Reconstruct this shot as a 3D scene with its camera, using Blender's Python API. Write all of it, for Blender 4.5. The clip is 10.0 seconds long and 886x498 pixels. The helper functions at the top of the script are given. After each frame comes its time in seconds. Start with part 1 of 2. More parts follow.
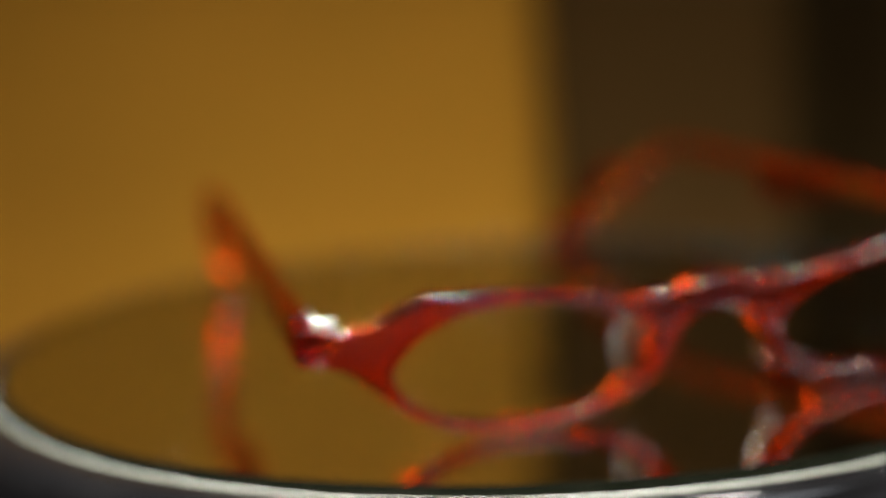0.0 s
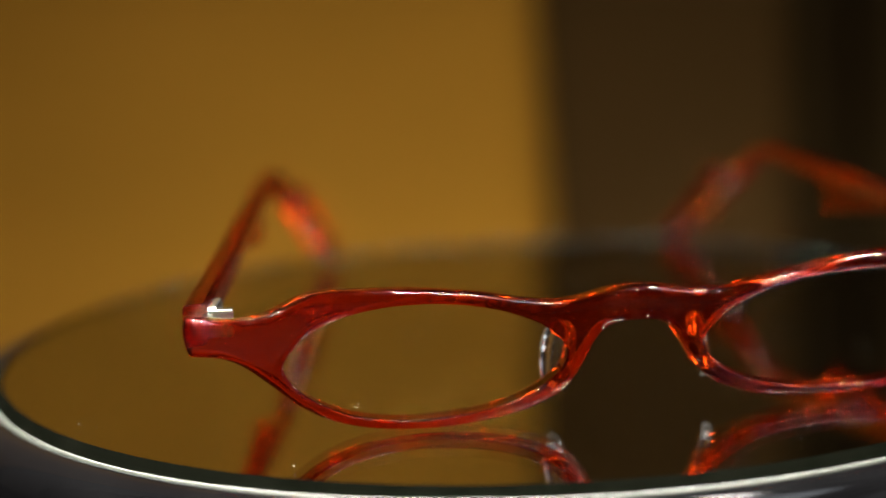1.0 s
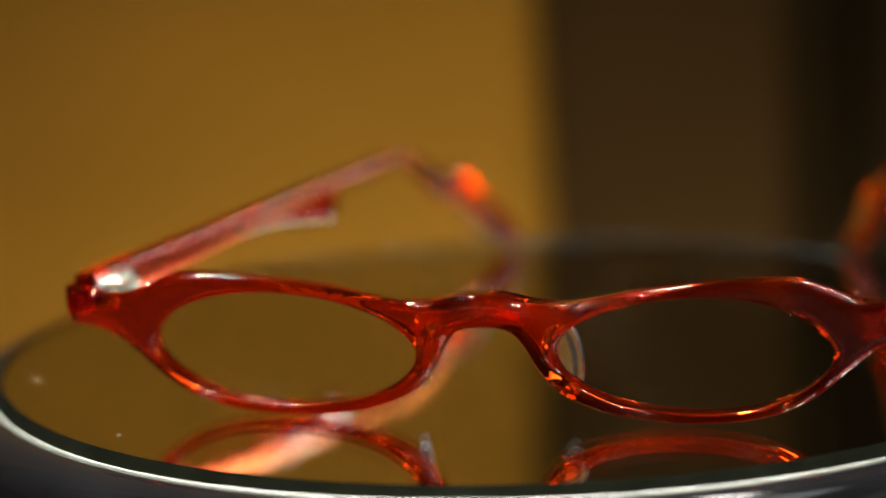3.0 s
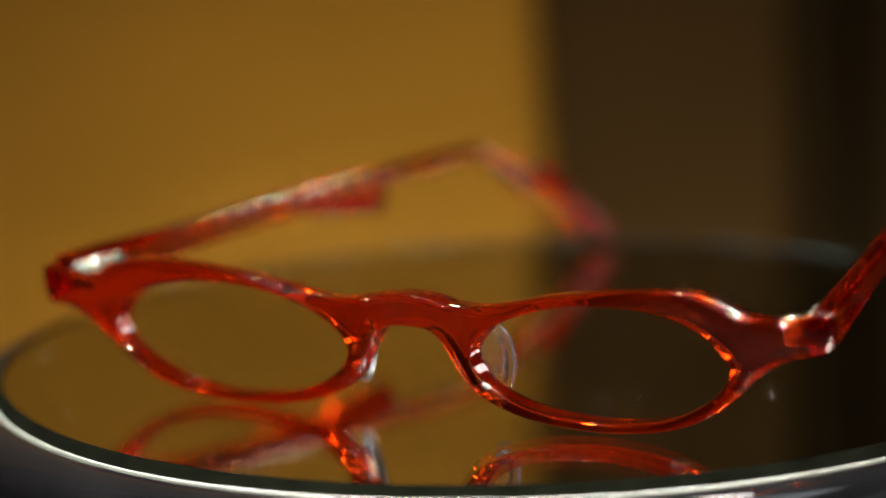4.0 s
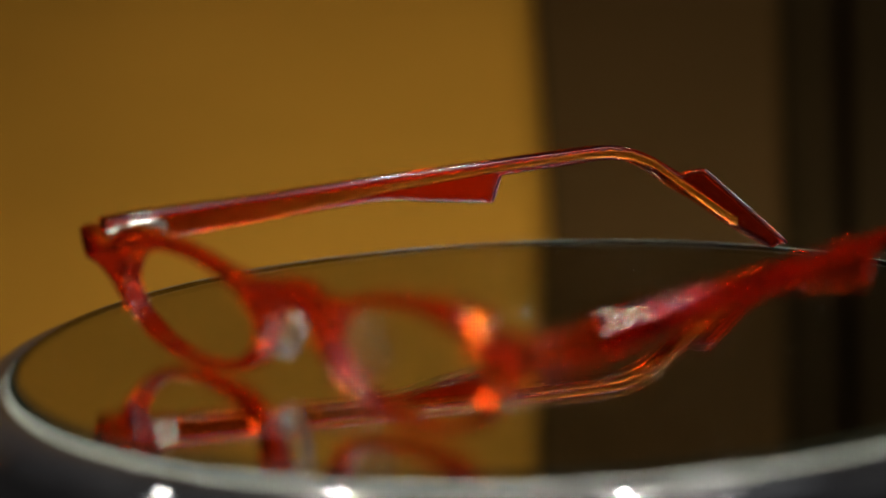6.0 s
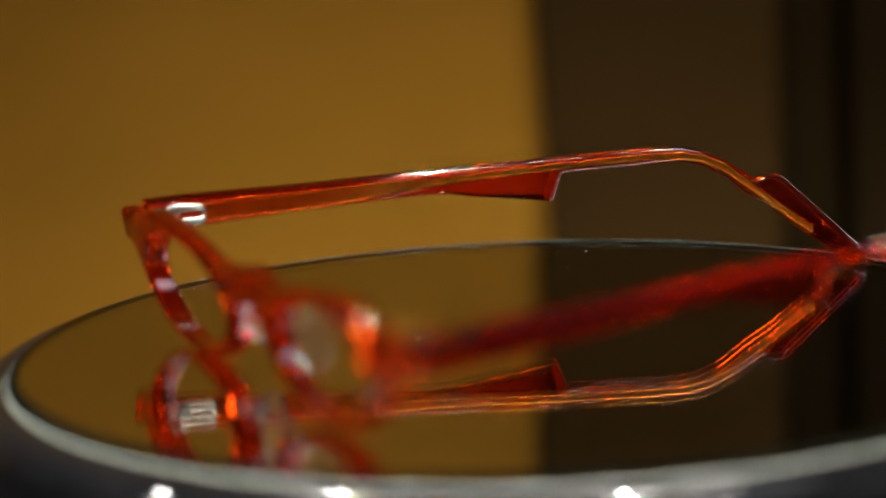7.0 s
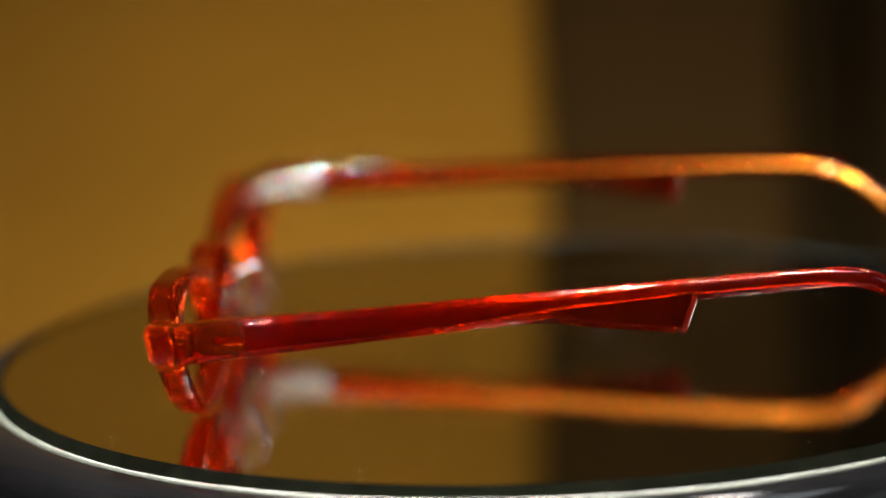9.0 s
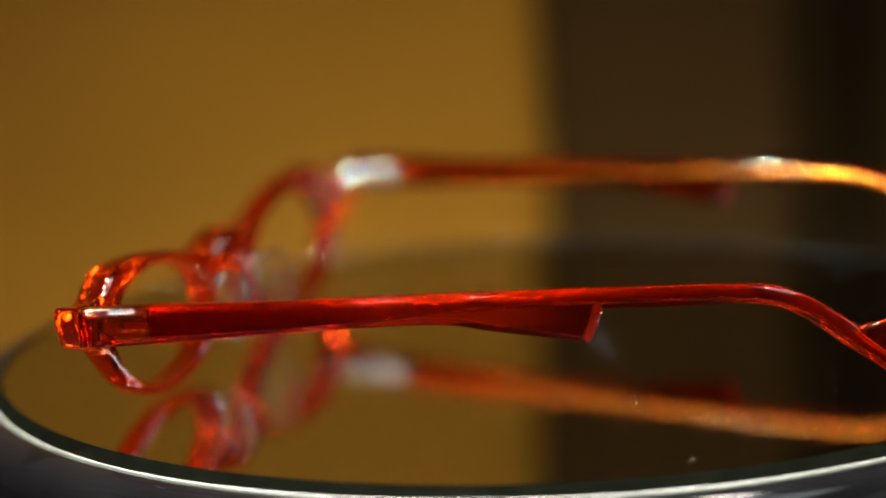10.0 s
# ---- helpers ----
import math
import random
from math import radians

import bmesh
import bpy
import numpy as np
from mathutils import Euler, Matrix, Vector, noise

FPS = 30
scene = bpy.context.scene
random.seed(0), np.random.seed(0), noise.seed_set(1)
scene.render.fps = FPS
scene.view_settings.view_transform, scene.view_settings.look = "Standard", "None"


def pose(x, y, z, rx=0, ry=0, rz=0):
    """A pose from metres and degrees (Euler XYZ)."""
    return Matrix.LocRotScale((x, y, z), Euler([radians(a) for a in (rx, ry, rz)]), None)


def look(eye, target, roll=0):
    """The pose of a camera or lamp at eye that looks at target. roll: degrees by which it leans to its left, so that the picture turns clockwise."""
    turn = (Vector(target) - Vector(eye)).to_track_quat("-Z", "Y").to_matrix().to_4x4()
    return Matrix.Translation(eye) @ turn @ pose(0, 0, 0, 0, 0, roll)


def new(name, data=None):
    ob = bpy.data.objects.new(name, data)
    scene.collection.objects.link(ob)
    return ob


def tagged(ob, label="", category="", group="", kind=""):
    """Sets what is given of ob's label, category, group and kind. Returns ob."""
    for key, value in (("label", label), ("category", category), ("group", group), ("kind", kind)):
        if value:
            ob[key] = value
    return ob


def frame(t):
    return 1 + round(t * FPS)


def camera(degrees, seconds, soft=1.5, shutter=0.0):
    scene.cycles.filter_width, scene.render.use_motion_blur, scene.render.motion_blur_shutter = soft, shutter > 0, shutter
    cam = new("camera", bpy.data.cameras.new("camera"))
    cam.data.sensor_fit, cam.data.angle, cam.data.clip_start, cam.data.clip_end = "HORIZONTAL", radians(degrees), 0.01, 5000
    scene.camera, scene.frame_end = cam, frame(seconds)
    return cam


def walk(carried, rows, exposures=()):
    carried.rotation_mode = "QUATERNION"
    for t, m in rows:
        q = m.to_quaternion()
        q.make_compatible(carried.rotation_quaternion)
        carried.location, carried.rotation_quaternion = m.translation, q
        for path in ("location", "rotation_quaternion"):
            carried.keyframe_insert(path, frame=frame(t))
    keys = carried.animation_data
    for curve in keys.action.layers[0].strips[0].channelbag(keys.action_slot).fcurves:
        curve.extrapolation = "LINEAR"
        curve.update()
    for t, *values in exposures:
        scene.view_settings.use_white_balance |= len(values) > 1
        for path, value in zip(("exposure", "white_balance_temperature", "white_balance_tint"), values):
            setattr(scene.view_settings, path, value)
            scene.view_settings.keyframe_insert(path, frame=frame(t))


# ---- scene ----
MM = 0.001

# Camera: a short telephoto view, 0.55 m from the turntable; a slight step back while the lens is focused on the far side.
EYE = Vector((0.0, -0.5364, 0.12378))
FORWARD = Vector((-0.02628, 0.98029, -0.19579))
cam = camera(15.43, 10.0, 1.5, 0.0)


def camera_at(back):
    eye = EYE - FORWARD * back
    return look(eye, eye + FORWARD, -2.40)


walk(cam, [(0.0, camera_at(0.0)), (5.1, camera_at(0.0)), (5.25, camera_at(0.0188)), (7.65, camera_at(0.0188)),
           (7.85, camera_at(0.0)), (10.0, camera_at(0.0))],
     exposures=[(0.0, 0.72), (0.5, 0.6), (1.0, 0.52), (1.5, 0.36), (2.0, 0.28), (2.5, 0.48), (3.2, 0.56), (4.0, 0.6), (5.5, 0.5), (6.2, 0.42), (7.0, 0.34),
                (7.5, 0.34), (7.9, 0.5), (8.5, 0.56), (10.0, 0.54)])

# Focus: the lens hunts at first, then holds the near side, the far side and the near side again.
focus = new("focus_point")
focus.empty_display_size = 0.005
cam.data.dof.use_dof = True
cam.data.dof.focus_object = focus
cam.data.dof.aperture_fstop = 6.8

# ---- world and lights ----
world = bpy.data.worlds.new("room_air")
scene.world = world
world.use_nodes = True
world.node_tree.nodes["Background"].inputs[0].default_value = (1.0, 0.86, 0.68, 1)
world.node_tree.nodes["Background"].inputs[1].default_value = 0.02


def spot_lamp(place, target, radius, power, spread=60, colour=(1.0, 0.94, 0.86)):
    lamp = bpy.data.lights.new("spot_lamp", "AREA")
    lamp.shape, lamp.size, lamp.energy, lamp.color = "DISK", radius * 2, power, colour
    lamp.spread = radians(spread)
    ob = new("spot_lamp", lamp)
    ob.matrix_world = look(place, target)
    return ob


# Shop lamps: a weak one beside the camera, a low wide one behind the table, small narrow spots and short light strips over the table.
spot_lamp((-0.36, -1.05, 0.50), (-0.10, 0.2, 0.0), 0.03, 3.4, 180)
for x, y, z, power in ((0.16, -0.16, 0.80, 2.4), (-0.50, -0.40, 0.70, 1.3), (-0.28, 0.12, 0.80, 1.2), (-0.16, -0.62, 0.70, 0.4),
                       (0.10, -0.55, 0.52, 0.20), (-0.55, -0.12, 0.30, 0.12)):
    spot_lamp((x, y, z), (0.0, -0.035, 0.0), 0.012, power, 32)


def light_strip(place, length, width, power, angle=0):
    lamp = bpy.data.lights.new("light_strip", "AREA")
    lamp.shape, lamp.size, lamp.size_y, lamp.energy, lamp.color = "RECTANGLE", length, width, power, (1.0, 0.95, 0.88)
    lamp.spread = radians(70)
    ob = new("light_strip", lamp)
    ob.matrix_world = look(place, (0, 0, 0)) @ pose(0, 0, 0, 0, 0, angle)
    return ob


light_strip((0.20, -0.16, 0.75), 0.14, 0.030, 0.22)
light_strip((-0.25, 0.14, 0.75), 0.14, 0.030, 0.18)
light_strip((0.20, 0.20, 0.70), 0.12, 0.030, 0.22)
light_strip((0.30, 0.25, 0.42), 0.10, 0.025, 0.16)
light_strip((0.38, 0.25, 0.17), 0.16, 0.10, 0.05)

# Daylight from the window in the east wall.
sky = bpy.data.lights.new("window_light", "AREA")
sky.shape, sky.size, sky.size_y, sky.energy, sky.color = "RECTANGLE", 0.8, 0.8, 0.9, (0.92, 0.95, 1.0)
window_light = new("window_light", sky)
window_light.matrix_world = look((1.585, -0.85, 0.65), (0.0, -0.85, 0.65))

# The luminous panel of the ceiling.
panel = bpy.data.lights.new("panel_light", "AREA")
panel.shape, panel.size, panel.size_y, panel.energy, panel.color = "RECTANGLE", 0.6, 0.5, 4.0, (0.86, 0.93, 1.0)
panel_light = new("panel_light", panel)
panel_light.location = (0.80, -0.20, 1.58)


# ---- materials ----
def material(name):
    m = bpy.data.materials.new(name)
    m.use_nodes = True
    n = m.node_tree.nodes
    return m, n, m.node_tree.links, n["Principled BSDF"]


def mapped_noise(n, l, scale, detail=4.0, stretch=(1, 1, 1), rough=0.55):
    tc = n.new("ShaderNodeTexCoord")
    mp = n.new("ShaderNodeMapping")
    mp.inputs["Scale"].default_value = stretch
    nz = n.new("ShaderNodeTexNoise")
    nz.inputs["Scale"].default_value = scale
    nz.inputs["Detail"].default_value = detail
    nz.inputs["Roughness"].default_value = rough
    l.new(tc.outputs["Object"], mp.inputs["Vector"])
    l.new(mp.outputs["Vector"], nz.inputs["Vector"])
    return nz.outputs["Fac"]


def ramp(n, l, fac, stops):
    r = n.new("ShaderNodeValToRGB")
    while len(r.color_ramp.elements) < len(stops):
        r.color_ramp.elements.new(0.5)
    for e, (p, c) in zip(r.color_ramp.elements, stops):
        e.position, e.color = p, (*c, 1)
    l.new(fac, r.inputs["Fac"])
    return r.outputs["Color"]


def bump(n, l, fac, bsdf, strength, distance):
    b = n.new("ShaderNodeBump")
    b.inputs["Strength"].default_value = strength
    b.inputs["Distance"].default_value = distance
    l.new(fac, b.inputs["Height"])
    l.new(b.outputs["Normal"], bsdf.inputs["Normal"])


def painted(name, dark, light, scale, roughness, relief=0.2, stretch=(1, 1, 1), specular=0.5):
    m, n, l, b = material(name)
    f = mapped_noise(n, l, scale, 5, stretch)
    l.new(ramp(n, l, f, [(0.3, dark), (0.7, light)]), b.inputs["Base Color"])
    b.inputs["Roughness"].default_value = roughness
    b.inputs["Specular IOR Level"].default_value = specular
    g = mapped_noise(n, l, scale * 40, 3, stretch)
    bump(n, l, g, b, relief, 0.0006)
    return m


def clear(name, colour, ior, roughness=0.0):
    m, n, l, b = material(name)
    n.remove(b)
    g = n.new("ShaderNodeBsdfGlass")
    g.inputs["Color"].default_value = (*colour, 1)
    g.inputs["IOR"].default_value = ior
    g.inputs["Roughness"].default_value = roughness
    l.new(g.outputs[0], n["Material Output"].inputs["Surface"])
    return m


def tinted(name, colour, ior, roughness, glow_share, glow):
    """Clear plastic that colours what passes through it and keeps its gloss white; a little translucent colour imitates
    its inner glow.
    """
    m, n, l, b = material(name)
    b.inputs["Base Color"].default_value = (*colour, 1)
    b.inputs["Transmission Weight"].default_value = 1.0
    b.inputs["IOR"].default_value = ior
    b.inputs["Roughness"].default_value = roughness
    bump(n, l, mapped_noise(n, l, 420, 2), b, 0.06, 0.00015)
    # Translucent colour added for the glow of lamplight inside the clear plastic.
    glow_shader = n.new("ShaderNodeBsdfTranslucent")
    glow_shader.inputs["Color"].default_value = (*glow, 1)
    mix = n.new("ShaderNodeMixShader")
    mix.inputs[0].default_value = glow_share
    l.new(b.outputs[0], mix.inputs[1])
    l.new(glow_shader.outputs[0], mix.inputs[2])
    l.new(mix.outputs[0], n["Material Output"].inputs["Surface"])
    return m


def metal(name, colour, roughness, low=0.8):
    m, n, l, b = material(name)
    f = mapped_noise(n, l, 900, 4, (1, 0.08, 1))
    l.new(ramp(n, l, f, [(0.25, tuple(c * low for c in colour)), (0.75, colour)]), b.inputs["Base Color"])
    b.inputs["Metallic"].default_value = 1.0
    b.inputs["Roughness"].default_value = roughness
    return m


def core_metal():
    """Metal core with the acetate's red tint and golden lamp gleam painted in along Y."""
    m, n, l, b = material("core_wire")
    place = n.new("ShaderNodeTexCoord")
    split = n.new("ShaderNodeSeparateXYZ")
    along = n.new("ShaderNodeMapRange")
    along.inputs["From Min"].default_value, along.inputs["From Max"].default_value = 0.030, 0.066
    l.new(place.outputs["Object"], split.inputs[0])
    l.new(split.outputs["Y"], along.inputs["Value"])
    grain = n.new("ShaderNodeMath")
    grain.operation = "MULTIPLY_ADD"
    l.new(mapped_noise(n, l, 700, 3, (1, 0.12, 1)), grain.inputs[0])
    grain.inputs[1].default_value = 0.3
    l.new(along.outputs[0], grain.inputs[2])
    # Red near the hinge stands for acetate over it, gold for lit wire.
    l.new(ramp(n, l, grain.outputs[0], [(0.1, (0.38, 0.040, 0.003)), (1.0, (0.50, 0.14, 0.013))]), b.inputs["Base Color"])
    b.inputs["Metallic"].default_value = 1.0
    b.inputs["Roughness"].default_value = 0.19
    return m


ACETATE = tinted("red_acetate", (0.82, 0.054, 0.0024), 1.49, 0.02, 0.0040, (0.95, 0.12, 0.006))
PAD = tinted("clear_silicone", (0.96, 0.955, 0.93), 1.46, 0.02, 0.005, (0.9, 0.9, 0.87))
STEEL = metal("nickel_silver", (0.30, 0.285, 0.235), 0.25)
CORE = core_metal()
GLASS = clear("mirror_glass", (0.985, 0.992, 0.980), 1.52)
SILVER = metal("silvering", (0.97, 0.97, 0.95), 0.0, 0.985)
GROUND_GLASS = painted("ground_glass_edge", (0.050, 0.056, 0.046), (0.070, 0.077, 0.064), 300, 0.5)
# Glass bevel: the darkness seen through it is painted as dull black.
PAINTED_DARK_BEVEL = painted("painted_dark_bevel", (0.0004, 0.0005, 0.0003), (0.0008, 0.0009, 0.0006), 200, 0.6, 0.0, specular=0.0)
BLACK_GLOSS = painted("black_lacquer", (0.0007, 0.0007, 0.0008), (0.0014, 0.0014, 0.0015), 60, 0.06, 0.01, specular=0.22)
BLACK_MATT = painted("black_cloth", (0.006, 0.005, 0.004), (0.012, 0.010, 0.008), 25, 0.85, 0.4, specular=0.2)
TAN = painted("tan_board", (0.285, 0.132, 0.0125), (0.325, 0.151, 0.0147), 9, 0.8, 0.5, (1, 1, 3), specular=0.05)
BROWN = painted("brown_board", (0.047, 0.0245, 0.0068), (0.054, 0.0285, 0.0079), 9, 0.8, 0.4, (1, 1, 3), specular=0.03)
DARK = painted("dark_board", (0.018, 0.0107, 0.0034), (0.022, 0.0130, 0.0042), 9, 0.8, 0.4, (1, 1, 3), specular=0.03)
PLASTER = painted("plaster", (0.10, 0.085, 0.065), (0.13, 0.11, 0.085), 4, 0.9, 0.3)
DUST = painted("dust", (0.2, 0.19, 0.17), (0.35, 0.33, 0.30), 500, 0.9)


# ---- mesh helpers ----
def mesh_object(name, verts, faces, mat, parent=None, label="", smooth=True, mats=None, slots=None):
    me = bpy.data.meshes.new(name)
    me.from_pydata(verts, [], faces)
    for m in (mats or [mat]):
        me.materials.append(m)
    if slots is not None:
        me.polygons.foreach_set("material_index", slots)
    if smooth:
        me.polygons.foreach_set("use_smooth", [True] * len(me.polygons))
    me.update()
    ob = new(name, me)
    if parent:
        ob.parent = parent
    if label:
        ob["label"] = label
    return ob


def part(name, bm, mat, parent=None, label="", smooth=False):
    me = bpy.data.meshes.new(name)
    bm.to_mesh(me)
    bm.free()
    me.materials.append(mat)
    if smooth:
        me.polygons.foreach_set("use_smooth", [True] * len(me.polygons))
    ob = new(name, me)
    if parent:
        ob.parent = parent
    if label:
        ob["label"] = label
    return ob


def box(name, lo, hi, mat, parent=None, label="", bevel=0.0):
    bm = bmesh.new()
    bmesh.ops.create_cube(bm, size=1)
    for v in bm.verts:
        v.co = Vector([(a + b) / 2 + c * (b - a) for a, b, c in zip(lo, hi, v.co)])
    if bevel:
        bmesh.ops.bevel(bm, geom=bm.edges[:], offset=bevel, segments=2, affect="EDGES")
    return part(name, bm, mat, parent, label)


def lathe(profile, segments=192):
    """Vertices and faces of a closed turned body; the profile starts and ends on the axis."""
    verts, faces = [], []
    rings = []
    for r, z in profile:
        if r < 1e-9:
            rings.append([len(verts)])
            verts.append((0, 0, z))
        else:
            rings.append(list(range(len(verts), len(verts) + segments)))
            verts += [(r * math.cos(2 * math.pi * i / segments), r * math.sin(2 * math.pi * i / segments), z) for i in range(segments)]
    rows = []
    for k, (a, b) in enumerate(zip(rings, rings[1:])):
        for i in range(segments):
            j = (i + 1) % segments
            if len(a) == 1:
                faces.append((a[0], b[i], b[j]))
            elif len(b) == 1:
                faces.append((a[i], b[0], a[j]))
            else:
                faces.append((a[i], b[i], b[j], a[j]))
            rows.append(k)
    return verts, faces, rows


def surface(field, lo, hi, step):
    """A smooth closed surface where field(points) is zero, in millimetres."""
    lo, hi = np.array(lo, float), np.array(hi, float)
    dims = np.ceil((hi - lo) / step).astype(int) + 1
    axes = [lo[i] + step * np.arange(dims[i]) for i in range(3)]
    pts = np.stack(np.meshgrid(*axes, indexing="ij"), -1)
    v = field(pts.reshape(-1, 3)).reshape(dims)
    inside = v < 0
    total = np.zeros(tuple(dims - 1) + (3,))
    count = np.zeros(tuple(dims - 1))
    cells = [slice(0, -1), slice(1, None)]
    for ax in range(3):
        others = [a for a in range(3) if a != ax]
        for i in (0, 1):
            for j in (0, 1):
                s0, s1 = [None] * 3, [None] * 3
                s0[ax], s1[ax] = cells[0], cells[1]
                for o, k in zip(others, (i, j)):
                    s0[o] = s1[o] = cells[k]
                a, b = v[tuple(s0)], v[tuple(s1)]
                cross = (a < 0) != (b < 0)
                f = np.where(cross, a / np.where(cross, a - b, 1), 0)
                p = pts[tuple(s0)].copy()
                p[..., ax] += f * step
                total += p * cross[..., None]
                count += cross
    used = count > 0
    index = -np.ones(used.shape, int)
    index[used] = np.arange(used.sum())
    co = total[used] / count[used][:, None]
    for _ in range(3):
        e = 0.05
        d = field(co)
        g = np.stack([field(co + e * np.eye(3)[k]) - field(co - e * np.eye(3)[k]) for k in range(3)], -1) / (2 * e)
        co = co - np.clip(d, -step / 2, step / 2)[:, None] * g / np.maximum((g * g).sum(1), 0.2)[:, None]
    faces = []
    for ax in range(3):
        u, w = (ax + 1) % 3, (ax + 2) % 3
        s0, s1 = [slice(1, -1)] * 3, [slice(1, -1)] * 3
        s0[ax], s1[ax] = slice(0, -1), slice(1, None)
        a, b = inside[tuple(s0)], inside[tuple(s1)]
        where = np.argwhere(a != b)
        if not len(where):
            continue
        flip = a[tuple(where.T)]
        base = where.copy()
        base[:, u] += 1
        base[:, w] += 1
        quad = []
        for du, dw in ((-1, -1), (0, -1), (0, 0), (-1, 0)):
            q = base.copy()
            q[:, u] += du
            q[:, w] += dw
            quad.append(index[tuple(q.T)])
        quad = np.stack(quad, -1)
        quad[~flip] = quad[~flip][:, ::-1]
        faces.append(quad)
    return (co * MM).tolist(), np.concatenate(faces).tolist()


def contour(points, n=10):
    """A closed smooth line through the points; a point given twice is a corner."""
    p = np.array(points, float)
    m = len(p)
    out = []
    for i in range(m):
        a, b, c, d = p[i - 1], p[i], p[(i + 1) % m], p[(i + 2) % m]
        if np.allclose(b, c):
            continue
        for t in np.arange(n) / n:
            m0, m1 = (c - a) / 2, (d - b) / 2
            t2, t3 = t * t, t * t * t
            out.append((2 * t3 - 3 * t2 + 1) * b + (t3 - 2 * t2 + t) * m0 + (-2 * t3 + 3 * t2) * c + (t3 - t2) * m1)
    return np.array(out)


def flat_distance(line, margin=3.0, step=0.2):
    """A function giving the signed distance to a closed line, from a fine table."""
    lo, hi = line.min(0) - margin, line.max(0) + margin
    gx, gz = np.arange(lo[0], hi[0] + step, step), np.arange(lo[1], hi[1] + step, step)
    q = np.stack(np.meshgrid(gx, gz, indexing="ij"), -1).reshape(-1, 2)
    best = np.full(len(q), 1e9)
    odd = np.zeros(len(q), bool)
    for a, b in zip(line, np.roll(line, -1, 0)):
        ab = b - a
        t = np.clip(((q - a) @ ab) / max(ab @ ab, 1e-12), 0, 1)
        best = np.minimum(best, ((q - a - t[:, None] * ab) ** 2).sum(1))
        if a[1] != b[1]:
            odd ^= ((a[1] > q[:, 1]) != (b[1] > q[:, 1])) & (q[:, 0] < ab[0] * (q[:, 1] - a[1]) / ab[1] + a[0])
    table = (np.sqrt(best) * np.where(odd, -1, 1)).reshape(len(gx), len(gz))

    def value(x, z):
        i, k = np.clip((x - lo[0]) / step, 0, len(gx) - 1.001), np.clip((z - lo[1]) / step, 0, len(gz) - 1.001)
        a, b = i.astype(int), k.astype(int)
        f, g = i - a, k - b
        return (table[a, b] * (1 - f) * (1 - g) + table[a + 1, b] * f * (1 - g) + table[a, b + 1] * (1 - f) * g + table[a + 1, b + 1] * f * g)
    return value


def rounded(a, b, r):
    return np.minimum(np.maximum(a + r, b + r), 0) + np.hypot(np.maximum(a + r, 0), np.maximum(b + r, 0)) - r


# ---- the place ----
def build_rolled_board():
    """The tan board: 4 mm thick, its free edge rolled backwards."""
    edge, r, face, thick = 0.0035, 0.013, 0.310, 0.004
    turns = [math.pi / 2 * k / 10 for k in range(11)]
    line = [(-0.62, face)] + [(edge - r + r * math.sin(a), face + r - r * math.cos(a)) for a in turns]
    back = [(edge - r + (r - thick) * math.sin(a), face + r - (r - thick) * math.cos(a)) for a in reversed(turns)] + [(-0.62, face + thick)]
    ring = line + back
    n = len(ring)
    verts = [(x, y, z) for z in (-0.28, 1.58) for x, y in ring]
    faces = [(i, (i + 1) % n, n + (i + 1) % n, n + i) for i in range(n)] + [tuple(reversed(range(n))), tuple(range(n, 2 * n))]
    return mesh_object("wall_north", verts, faces, TAN, smooth=False)


def build_room():
    tan = build_rolled_board()
    tan.matrix_world = pose(0.0012, 0, 0, 0, -2.3, 0)
    tagged(tan, "tan kraft-coloured board standing upright behind turntable", "wall", kind="structure")
    brown = box("wall_north_brown", (-0.70, 0.330, -0.30), (0.070, 0.350, 1.60), BROWN)
    tagged(brown, "dark brown upright board beside the tan one", "wall", kind="structure")
    for lo, hi in ((0.070, 0.0867), (0.0918, 1.60)):
        dark = box("wall_north_dark", (lo, 0.342, -0.30), (hi, 0.370, 1.60), DARK)
        tagged(dark, "almost black upright board behind the table", "wall", kind="structure")
    gap = box("wall_north_gap", (0.0867, 0.364, -0.30), (0.0918, 0.370, 1.60), BLACK_MATT)
    tagged(gap, "black gap between two dark boards", "wall", kind="structure")
    for name, lo, hi in (("wall_east", (1.60, -1.70, -0.80), (1.66, 0.374, 0.14)), ("wall_east_top", (1.60, -1.70, 1.16), (1.66, 0.374, 1.60)),
                         ("wall_east_side", (1.60, -1.70, 0.14), (1.66, -1.36, 1.16)), ("wall_east_end", (1.60, -0.34, 0.14), (1.66, 0.374, 1.16)),
                         ("wall_west", (-1.66, -1.70, -0.80), (-1.60, 0.374, 1.60)),
                         ("wall_south", (-1.66, -1.76, -0.80), (1.66, -1.70, 1.60)), ("wall_north_far", (-1.60, 0.374, -0.80), (1.60, 0.41, 1.60)),
                         ("ceiling", (-1.66, -1.76, 1.60), (1.66, 0.42, 1.66)), ("floor", (-1.66, -1.76, -0.86), (1.66, 0.42, -0.80))):
        tagged(box(name, lo, hi, PLASTER), "plain dim brown plaster of the room", name.split("_")[0], kind="structure")
    table = box("display_table", (-0.70, -0.36, -0.130), (0.70, 0.306, -0.090), BLACK_MATT, bevel=0.003)
    tagged(table, "table top covered with matt black cloth", "table")
    for x in (-0.66, 0.66):
        for y in (-0.32, 0.266):
            box("leg", (x - 0.025, y - 0.025, -0.80), (x + 0.025, y + 0.025, -0.1302), BLACK_MATT, table, bevel=0.003)


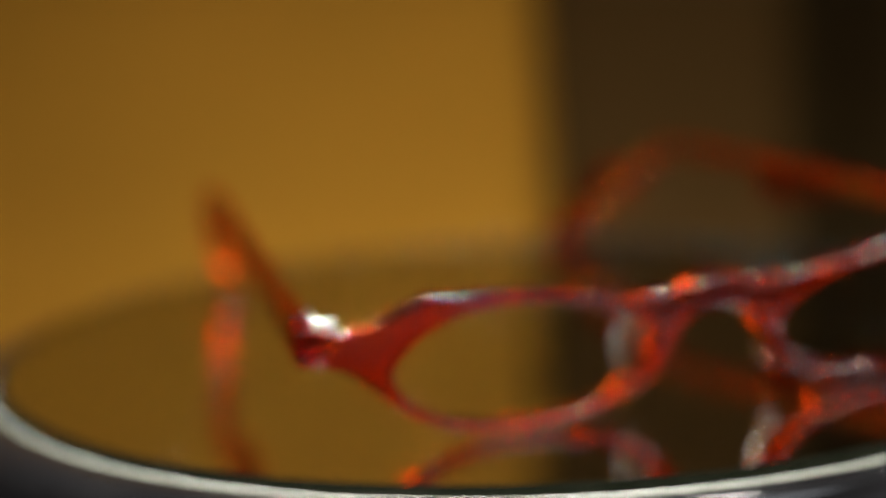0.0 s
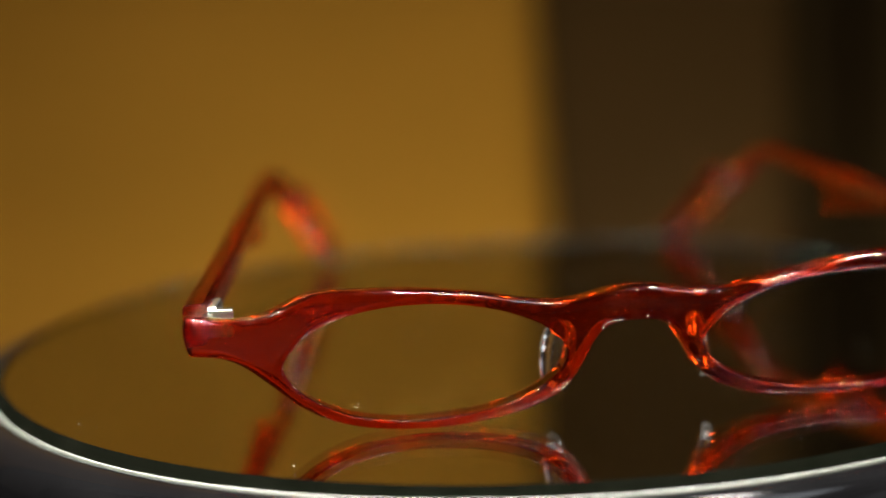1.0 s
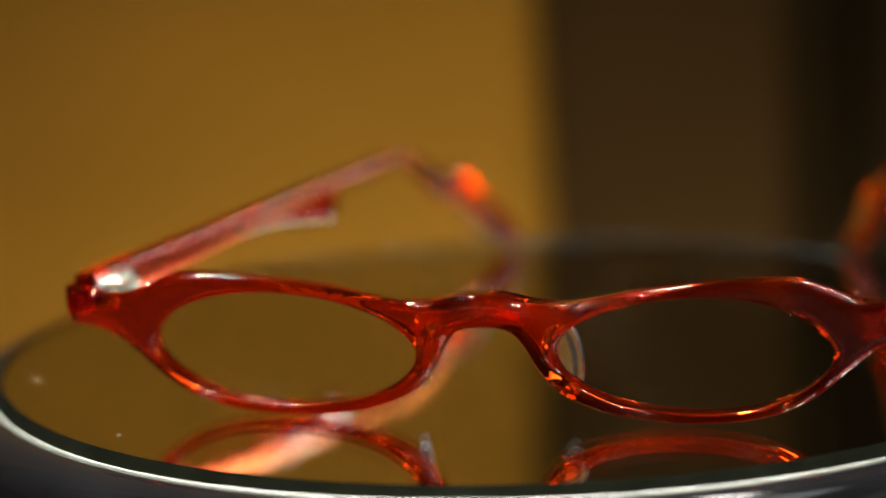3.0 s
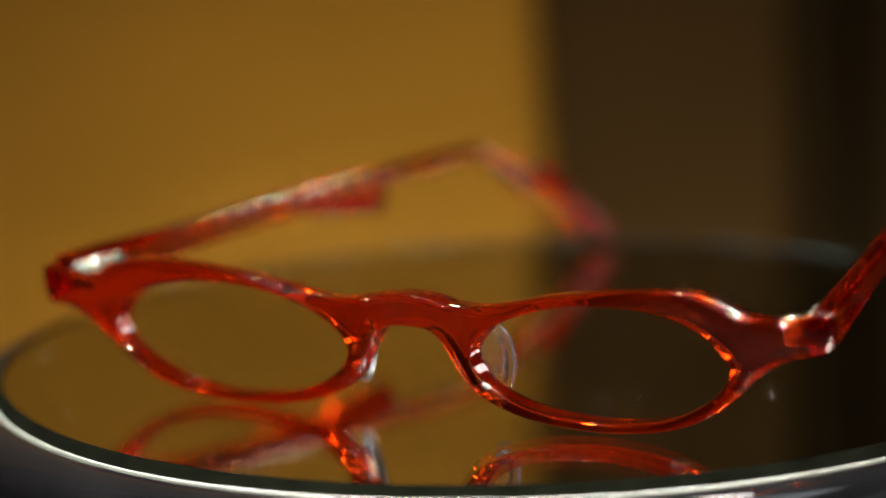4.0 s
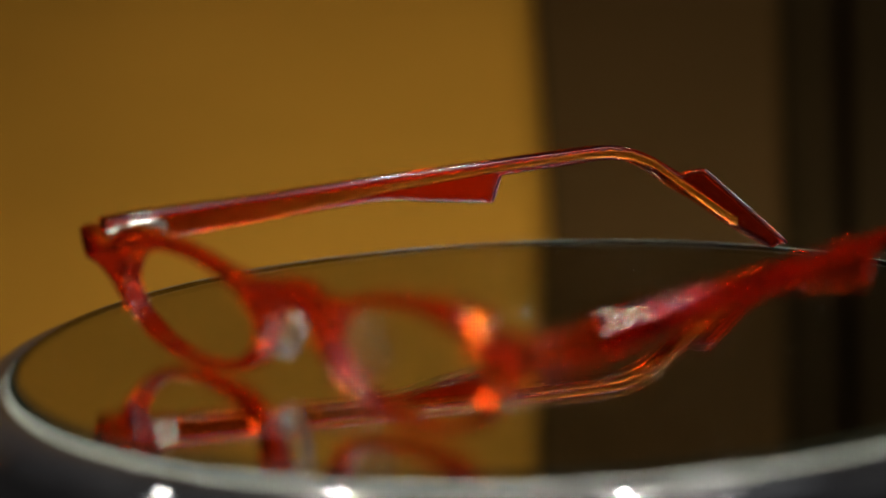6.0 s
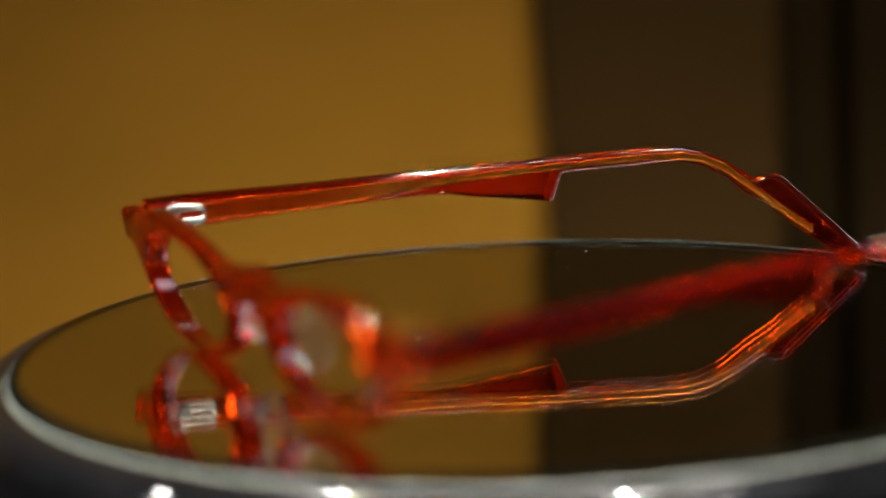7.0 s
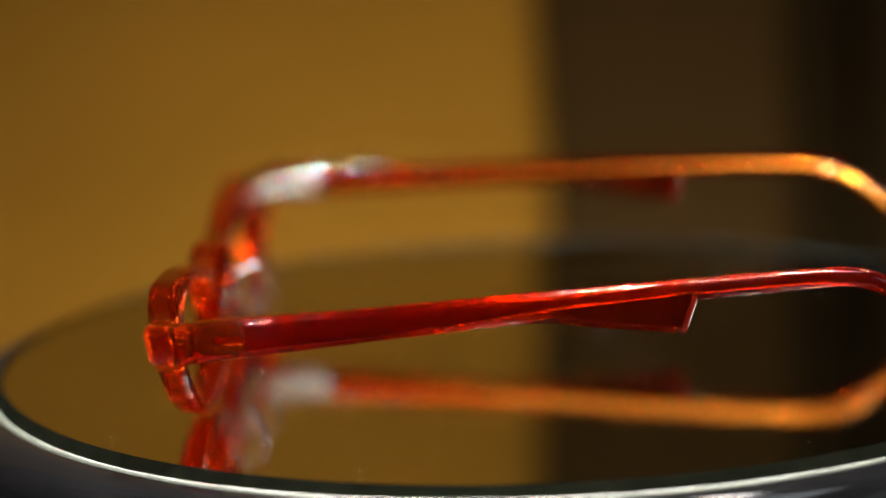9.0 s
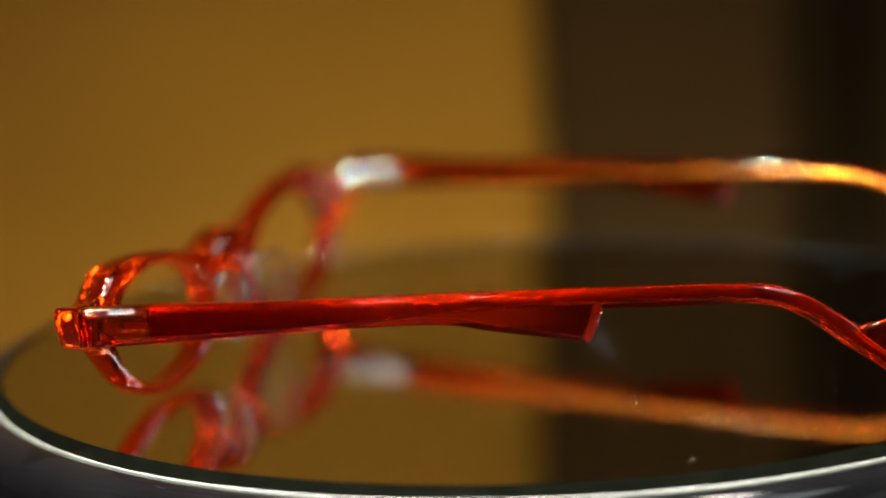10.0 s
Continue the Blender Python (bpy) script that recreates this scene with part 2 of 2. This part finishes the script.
def build_turntable():
    table = new("turntable")
    table.location = (0, 0, -0.09)
    tagged(table, "round display turntable with mirror top and black rim", "turntable")
    up = 0.09
    v, f, _ = lathe([(0, -0.088), (0.080, -0.088), (0.082, -0.086), (0.082, -0.032), (0.080, -0.030), (0, -0.030)])
    mesh_object("base", [(x, y, z + up) for x, y, z in v], f, BLACK_MATT, table)
    prof = [(0, -0.0285), (0.093, -0.0285), (0.0960, -0.0270), (0.0975, -0.0235), (0.0979, -0.018), (0.0979, -0.0085)]
    prof += [(0.0925 + 0.0054 * math.cos(a), -0.0085 + 0.0067 * math.sin(a)) for a in [math.pi / 2 * i / 12 for i in range(1, 12)]]
    prof += [(0.0920, -0.0018), (0.0912, -0.00185), (0.09098, -0.0021), (0.09095, -0.0042), (0, -0.0042)]
    v, f, _ = lathe(prof)
    mesh_object("rim", [(x, y, z + up) for x, y, z in v], f, BLACK_GLOSS, table, "glossy black rounded rim")
    # The bevel ring is painted black for the dark that clear glass would refract.
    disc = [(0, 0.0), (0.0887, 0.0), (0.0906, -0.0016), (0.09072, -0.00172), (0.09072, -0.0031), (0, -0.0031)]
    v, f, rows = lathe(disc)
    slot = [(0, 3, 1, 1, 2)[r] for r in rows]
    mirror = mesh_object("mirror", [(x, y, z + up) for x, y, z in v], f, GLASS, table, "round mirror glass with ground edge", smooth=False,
                         mats=[GLASS, GROUND_GLASS, SILVER, PAINTED_DARK_BEVEL], slots=slot)
    bm = bmesh.new()
    rng = random.Random(4)
    for _ in range(36):
        r, a = 0.087 * math.sqrt(rng.random()), rng.random() * 2 * math.pi
        size = rng.uniform(0.00003, 0.00010)
        bmesh.ops.create_icosphere(bm, subdivisions=1, radius=1, matrix=Matrix.Translation((r * math.cos(a), r * math.sin(a), up + size * 0.3))
                                   @ Matrix.Rotation(a * 3, 4, "Z") @ Matrix.Diagonal((size * rng.uniform(1, 2.5), size, size * 0.5, 1)))
    tagged(part("dust", bm, DUST, mirror, "fine pale dust specks"), kind="stuff")
    return table, mirror


# ---- the spectacles ----
OUTER = [(0, 20.2), (-4, 19.9), (-8, 19.1), (-13, 18.9), (-18.5, 19.8), (-25, 21.2), (-34, 22.4), (-43, 23.0), (-49, 23.0), (-53.2, 21.6),
         (-57, 20.0), (-62, 19.6), (-67.6, 20.6), (-68.2, 20.2), (-68.4, 17.5), (-67.8, 14.8), (-67.0, 14.2), (-63, 13.6), (-59.5, 12.0), (-55.8, 9.0), (-51.6, 5.4),
         (-47, 2.7), (-41, 0.9), (-33.5, 0.1), (-26, 0.3), (-19, 1.3), (-13.4, 3.3), (-10.6, 5.2), (-8.4, 8.0), (-6.4, 11.8), (-4.6, 13.9), (-2.2, 14.7)]
LENS = [(-53.8, 11.6), (-51.8, 15.0), (-48.8, 17.3), (-44.4, 19.0), (-38.5, 20.0), (-32.5, 20.1), (-26.5, 19.5), (-20.6, 18.1), (-15.5, 16.0),
        (-12.4, 13.7), (-10.7, 11.2), (-11.4, 8.5), (-13.8, 6.2), (-18, 3.9), (-24.3, 2.4), (-33.4, 1.8), (-41.2, 2.7), (-46.6, 4.6), (-51.2, 7.6)]
TEMPLE = [(4.6, 21.0), (4.6, 21.0), (14, 21.4), (34, 21.6), (57, 22.3), (76, 22.7), (95, 23.0), (103.5, 22.9), (108, 22.0), (112, 20.0), (115.6, 17.5),
          (118.0, 15.7), (118.0, 15.7), (119.3, 16.4), (122.2, 16.6), (122.2, 16.6), (135.0, 2.4), (134.6, 0.8), (132.4, 0.5), (126, 5.2), (121, 9.6), (116, 13.3),
          (111, 17.3), (107, 19.4), (103, 20.1), (98, 20.0), (91.5, 19.8), (82, 19.6), (81.4, 19.2), (79.8, 15.0), (78.9, 14.6), (78.9, 14.6), (66, 16.4), (56.5, 17.6),
          (34, 16.7), (14, 15.4), (4.6, 15.0), (4.6, 15.0)]


def wrap(x):
    a = np.clip((np.abs(x) - 52) / 16, 0, 1)
    return 0.0001 * x * x + 1.1 * a * a * (3 - 2 * a)


def front_field():
    left = OUTER[1:]
    whole = [OUTER[0]] + left + [(-x, z) for x, z in reversed(left)]
    rim = flat_distance(contour(whole, 6))
    hole = flat_distance(contour(LENS, 6))

    def field(p):
        x, y, z = p.T
        z = z - 0.010 * x
        d = rim(x, z)
        ax = -np.abs(x)
        inner = hole(ax, z)
        thick = 2.3 + 0.7 * np.exp(-(x / 9) ** 2) * np.clip((z - 6) / 8, 0, 1)
        side = np.abs(y - wrap(x) - TILT * (12 - z) - thick) - thick
        return rounded(rounded(d, side, 1.4), -inner, 0.45)
    return field


TILT = 0.14


def temple_x(s):
    """Half width between the temples at s behind the front."""
    bend = np.clip((s - 100) / 33, 0, None)
    return 66.6 - 0.204 * (s - 4) - 6.5 * bend ** 2


def temple_field(side, lift):
    shape = flat_distance(contour(TEMPLE, 6))

    def field(p):
        x, s, z = p.T
        across = (side * x - temple_x(s)) * 0.97
        half = np.interp(s, [0, 20, 60, 100, 120, 136], [1.9, 1.8, 1.6, 1.5, 1.6, 1.5])
        return rounded(shape(s, z - lift * s / 100), np.abs(across) - half, 1.1)
    return field


def inlay(s):
    """How far the core lies towards the inner face, where it shows in its groove."""
    return np.interp(s, [0, 20, 60, 100, 120, 136], [1.30, 1.20, 1.00, 0.90, 1.00, 0.90])


def core_field(side, lift):
    ss = [15, 34, 57, 80, 98, 104, 108, 112, 118, 126.5]
    zz = [18.2, 18.8, 20.1, 21.2, 21.6, 21.4, 20.5, 18.5, 13.5, 6.2]

    def field(p):
        x, s, z = p.T
        mid = np.interp(s, ss, zz) + lift * s / 100
        slope = np.interp(s, [100, 112], [1.0, 0.77])
        tall = np.interp(s, [15, 34, 50, 60, 80, 100, 127], [2.1, 1.9, 1.35, 0.9, 0.8, 0.8, 0.8])
        d = rounded(np.abs(z - mid) * slope - tall, np.abs(side * x - temple_x(s) + inlay(s)) - 0.7, 0.5)
        return np.maximum(d, np.maximum(14.5 - s, s - 127))
    return field


def hinge_field(side):
    def field(p):
        x, s, z = p.T
        u, w = s - 11.2, z - 18.0
        cap = np.hypot(np.clip(np.abs(u) - 1.9, 0, None), w) - 2.0
        slot = np.hypot(np.clip(np.abs(u - 1.0) - 1.6, 0, None), w) - 0.55
        across = np.abs(side * x - temple_x(s) + 2.2) - 0.75
        return rounded(np.maximum(cap, -slot), across, 0.25)
    return field


def leaf_field(side):
    """The half of the hinge that is let into the end piece."""
    def field(p):
        x, y, z = p.T
        u = side * x - 63.0
        plate = rounded(np.abs(u) - 2.6, np.abs(y - 6.6) - 0.55, 0.3)
        plate = rounded(plate, np.abs(z - 17.8) - 1.9, 0.3)
        pins = np.minimum(np.hypot(u + 1.2, z - 17.0), np.hypot(u - 1.2, z - 18.6)) - 0.55
        pins = np.maximum(pins, np.abs(y - 5.4) - 1.3)
        return np.minimum(plate, pins)
    return field


def pad_field(side):
    lean = Euler((math.radians(8), math.radians(-14), math.radians(-20))).to_matrix()
    turn = np.array(lean.transposed())
    mid = np.array([10.9, 8.2, 9.0])

    def field(p):
        q = p * np.array([side, 1, 1]) - mid
        q = q @ turn.T
        r = np.hypot(q[:, 1] / (3.6 + 0.12 * q[:, 2]), q[:, 2] / 5.6)
        shell = rounded((r - 1) * 3.8, np.abs(q[:, 0] - 0.03 * q[:, 1] ** 2) - 0.75 - 0.35 * np.clip(r, 0, 1) ** 4, 0.7)
        return shell
    return field


def build_spectacles():
    pair = new("eyeglasses")
    tagged(pair, "translucent red-orange acetate reading glasses standing open on mirror", "eyeglasses")
    v, f = surface(front_field(), (-71, -3, -1.5), (71, 11, 26), 0.5)
    front = mesh_object("front_frame", v, f, ACETATE, pair)
    for side, lift, in ((-1, 0.5), (1, -0.5)):
        x0, x1 = (-71, -28) if side < 0 else (28, 71)
        v, f = surface(temple_field(side, lift), (x0, 2, -2), (x1, 138, 26), 0.5)
        arm = mesh_object("temple", v, f, ACETATE, pair)
        v, f = surface(core_field(side, lift), (x0, 12, 3), (x1, 129, 26), 0.3)
        mesh_object("core_wire", v, f, CORE, arm, "thin metal core wire along the inner face, red-gold tint and gleam painted")
        x0, x1 = (-68, -58) if side < 0 else (58, 68)
        v, f = surface(hinge_field(side), (x0, 6, 15), (x1, 17, 21), 0.2)
        mesh_object("hinge", v, f, STEEL, arm, "silver metal hinge")
        x0, x1 = (-67, -59) if side < 0 else (59, 67)
        v, f = surface(leaf_field(side), (x0, 3, 15), (x1, 8.5, 21), 0.2)
        mesh_object("hinge_leaf", v, f, STEEL, front, "silver hinge leaf set into the end piece")
        x0, x1 = (-17, -4) if side < 0 else (4, 17)
        v, f = surface(pad_field(side), (x0, 2, 0), (x1, 16, 17), 0.3)
        mesh_object("nose_pad", v, f, PAD, front, "clear silicone nose pad")
    return pair


build_room()
turntable, mirror = build_turntable()
eyeglasses = build_spectacles()


# ---- what moves ----
def turn_at(t):
    return 21.51 - 12.415 * t + 0.01965 * t * t - 0.00451 * t ** 3 + 2.4 * max(0.0, 1.0 - t) ** 2


def motions():
    times = [i * 0.25 for i in range(41)]
    rows = []
    for t in times:
        a = turn_at(t)
        rows.append((t, pose(0, 0, 0, 0, 0, a) @ pose(0.00727, -0.05466, 0.0002, 0, 0, 0)))
    walk(eyeglasses, rows)
    walk(mirror, [(t, pose(0, 0, 0, 0, 0, turn_at(t))) for t in times])
    near, far = pose(0, -0.060, 0.015), pose(0, 0.060, 0.015)
    walk(focus, [(0.0, pose(0, -0.118, 0.015)), (0.1, pose(0, -0.105, 0.015)), (0.3, near), (5.1, near), (5.25, far), (7.65, far), (7.85, near), (10.0, near)])


motions()
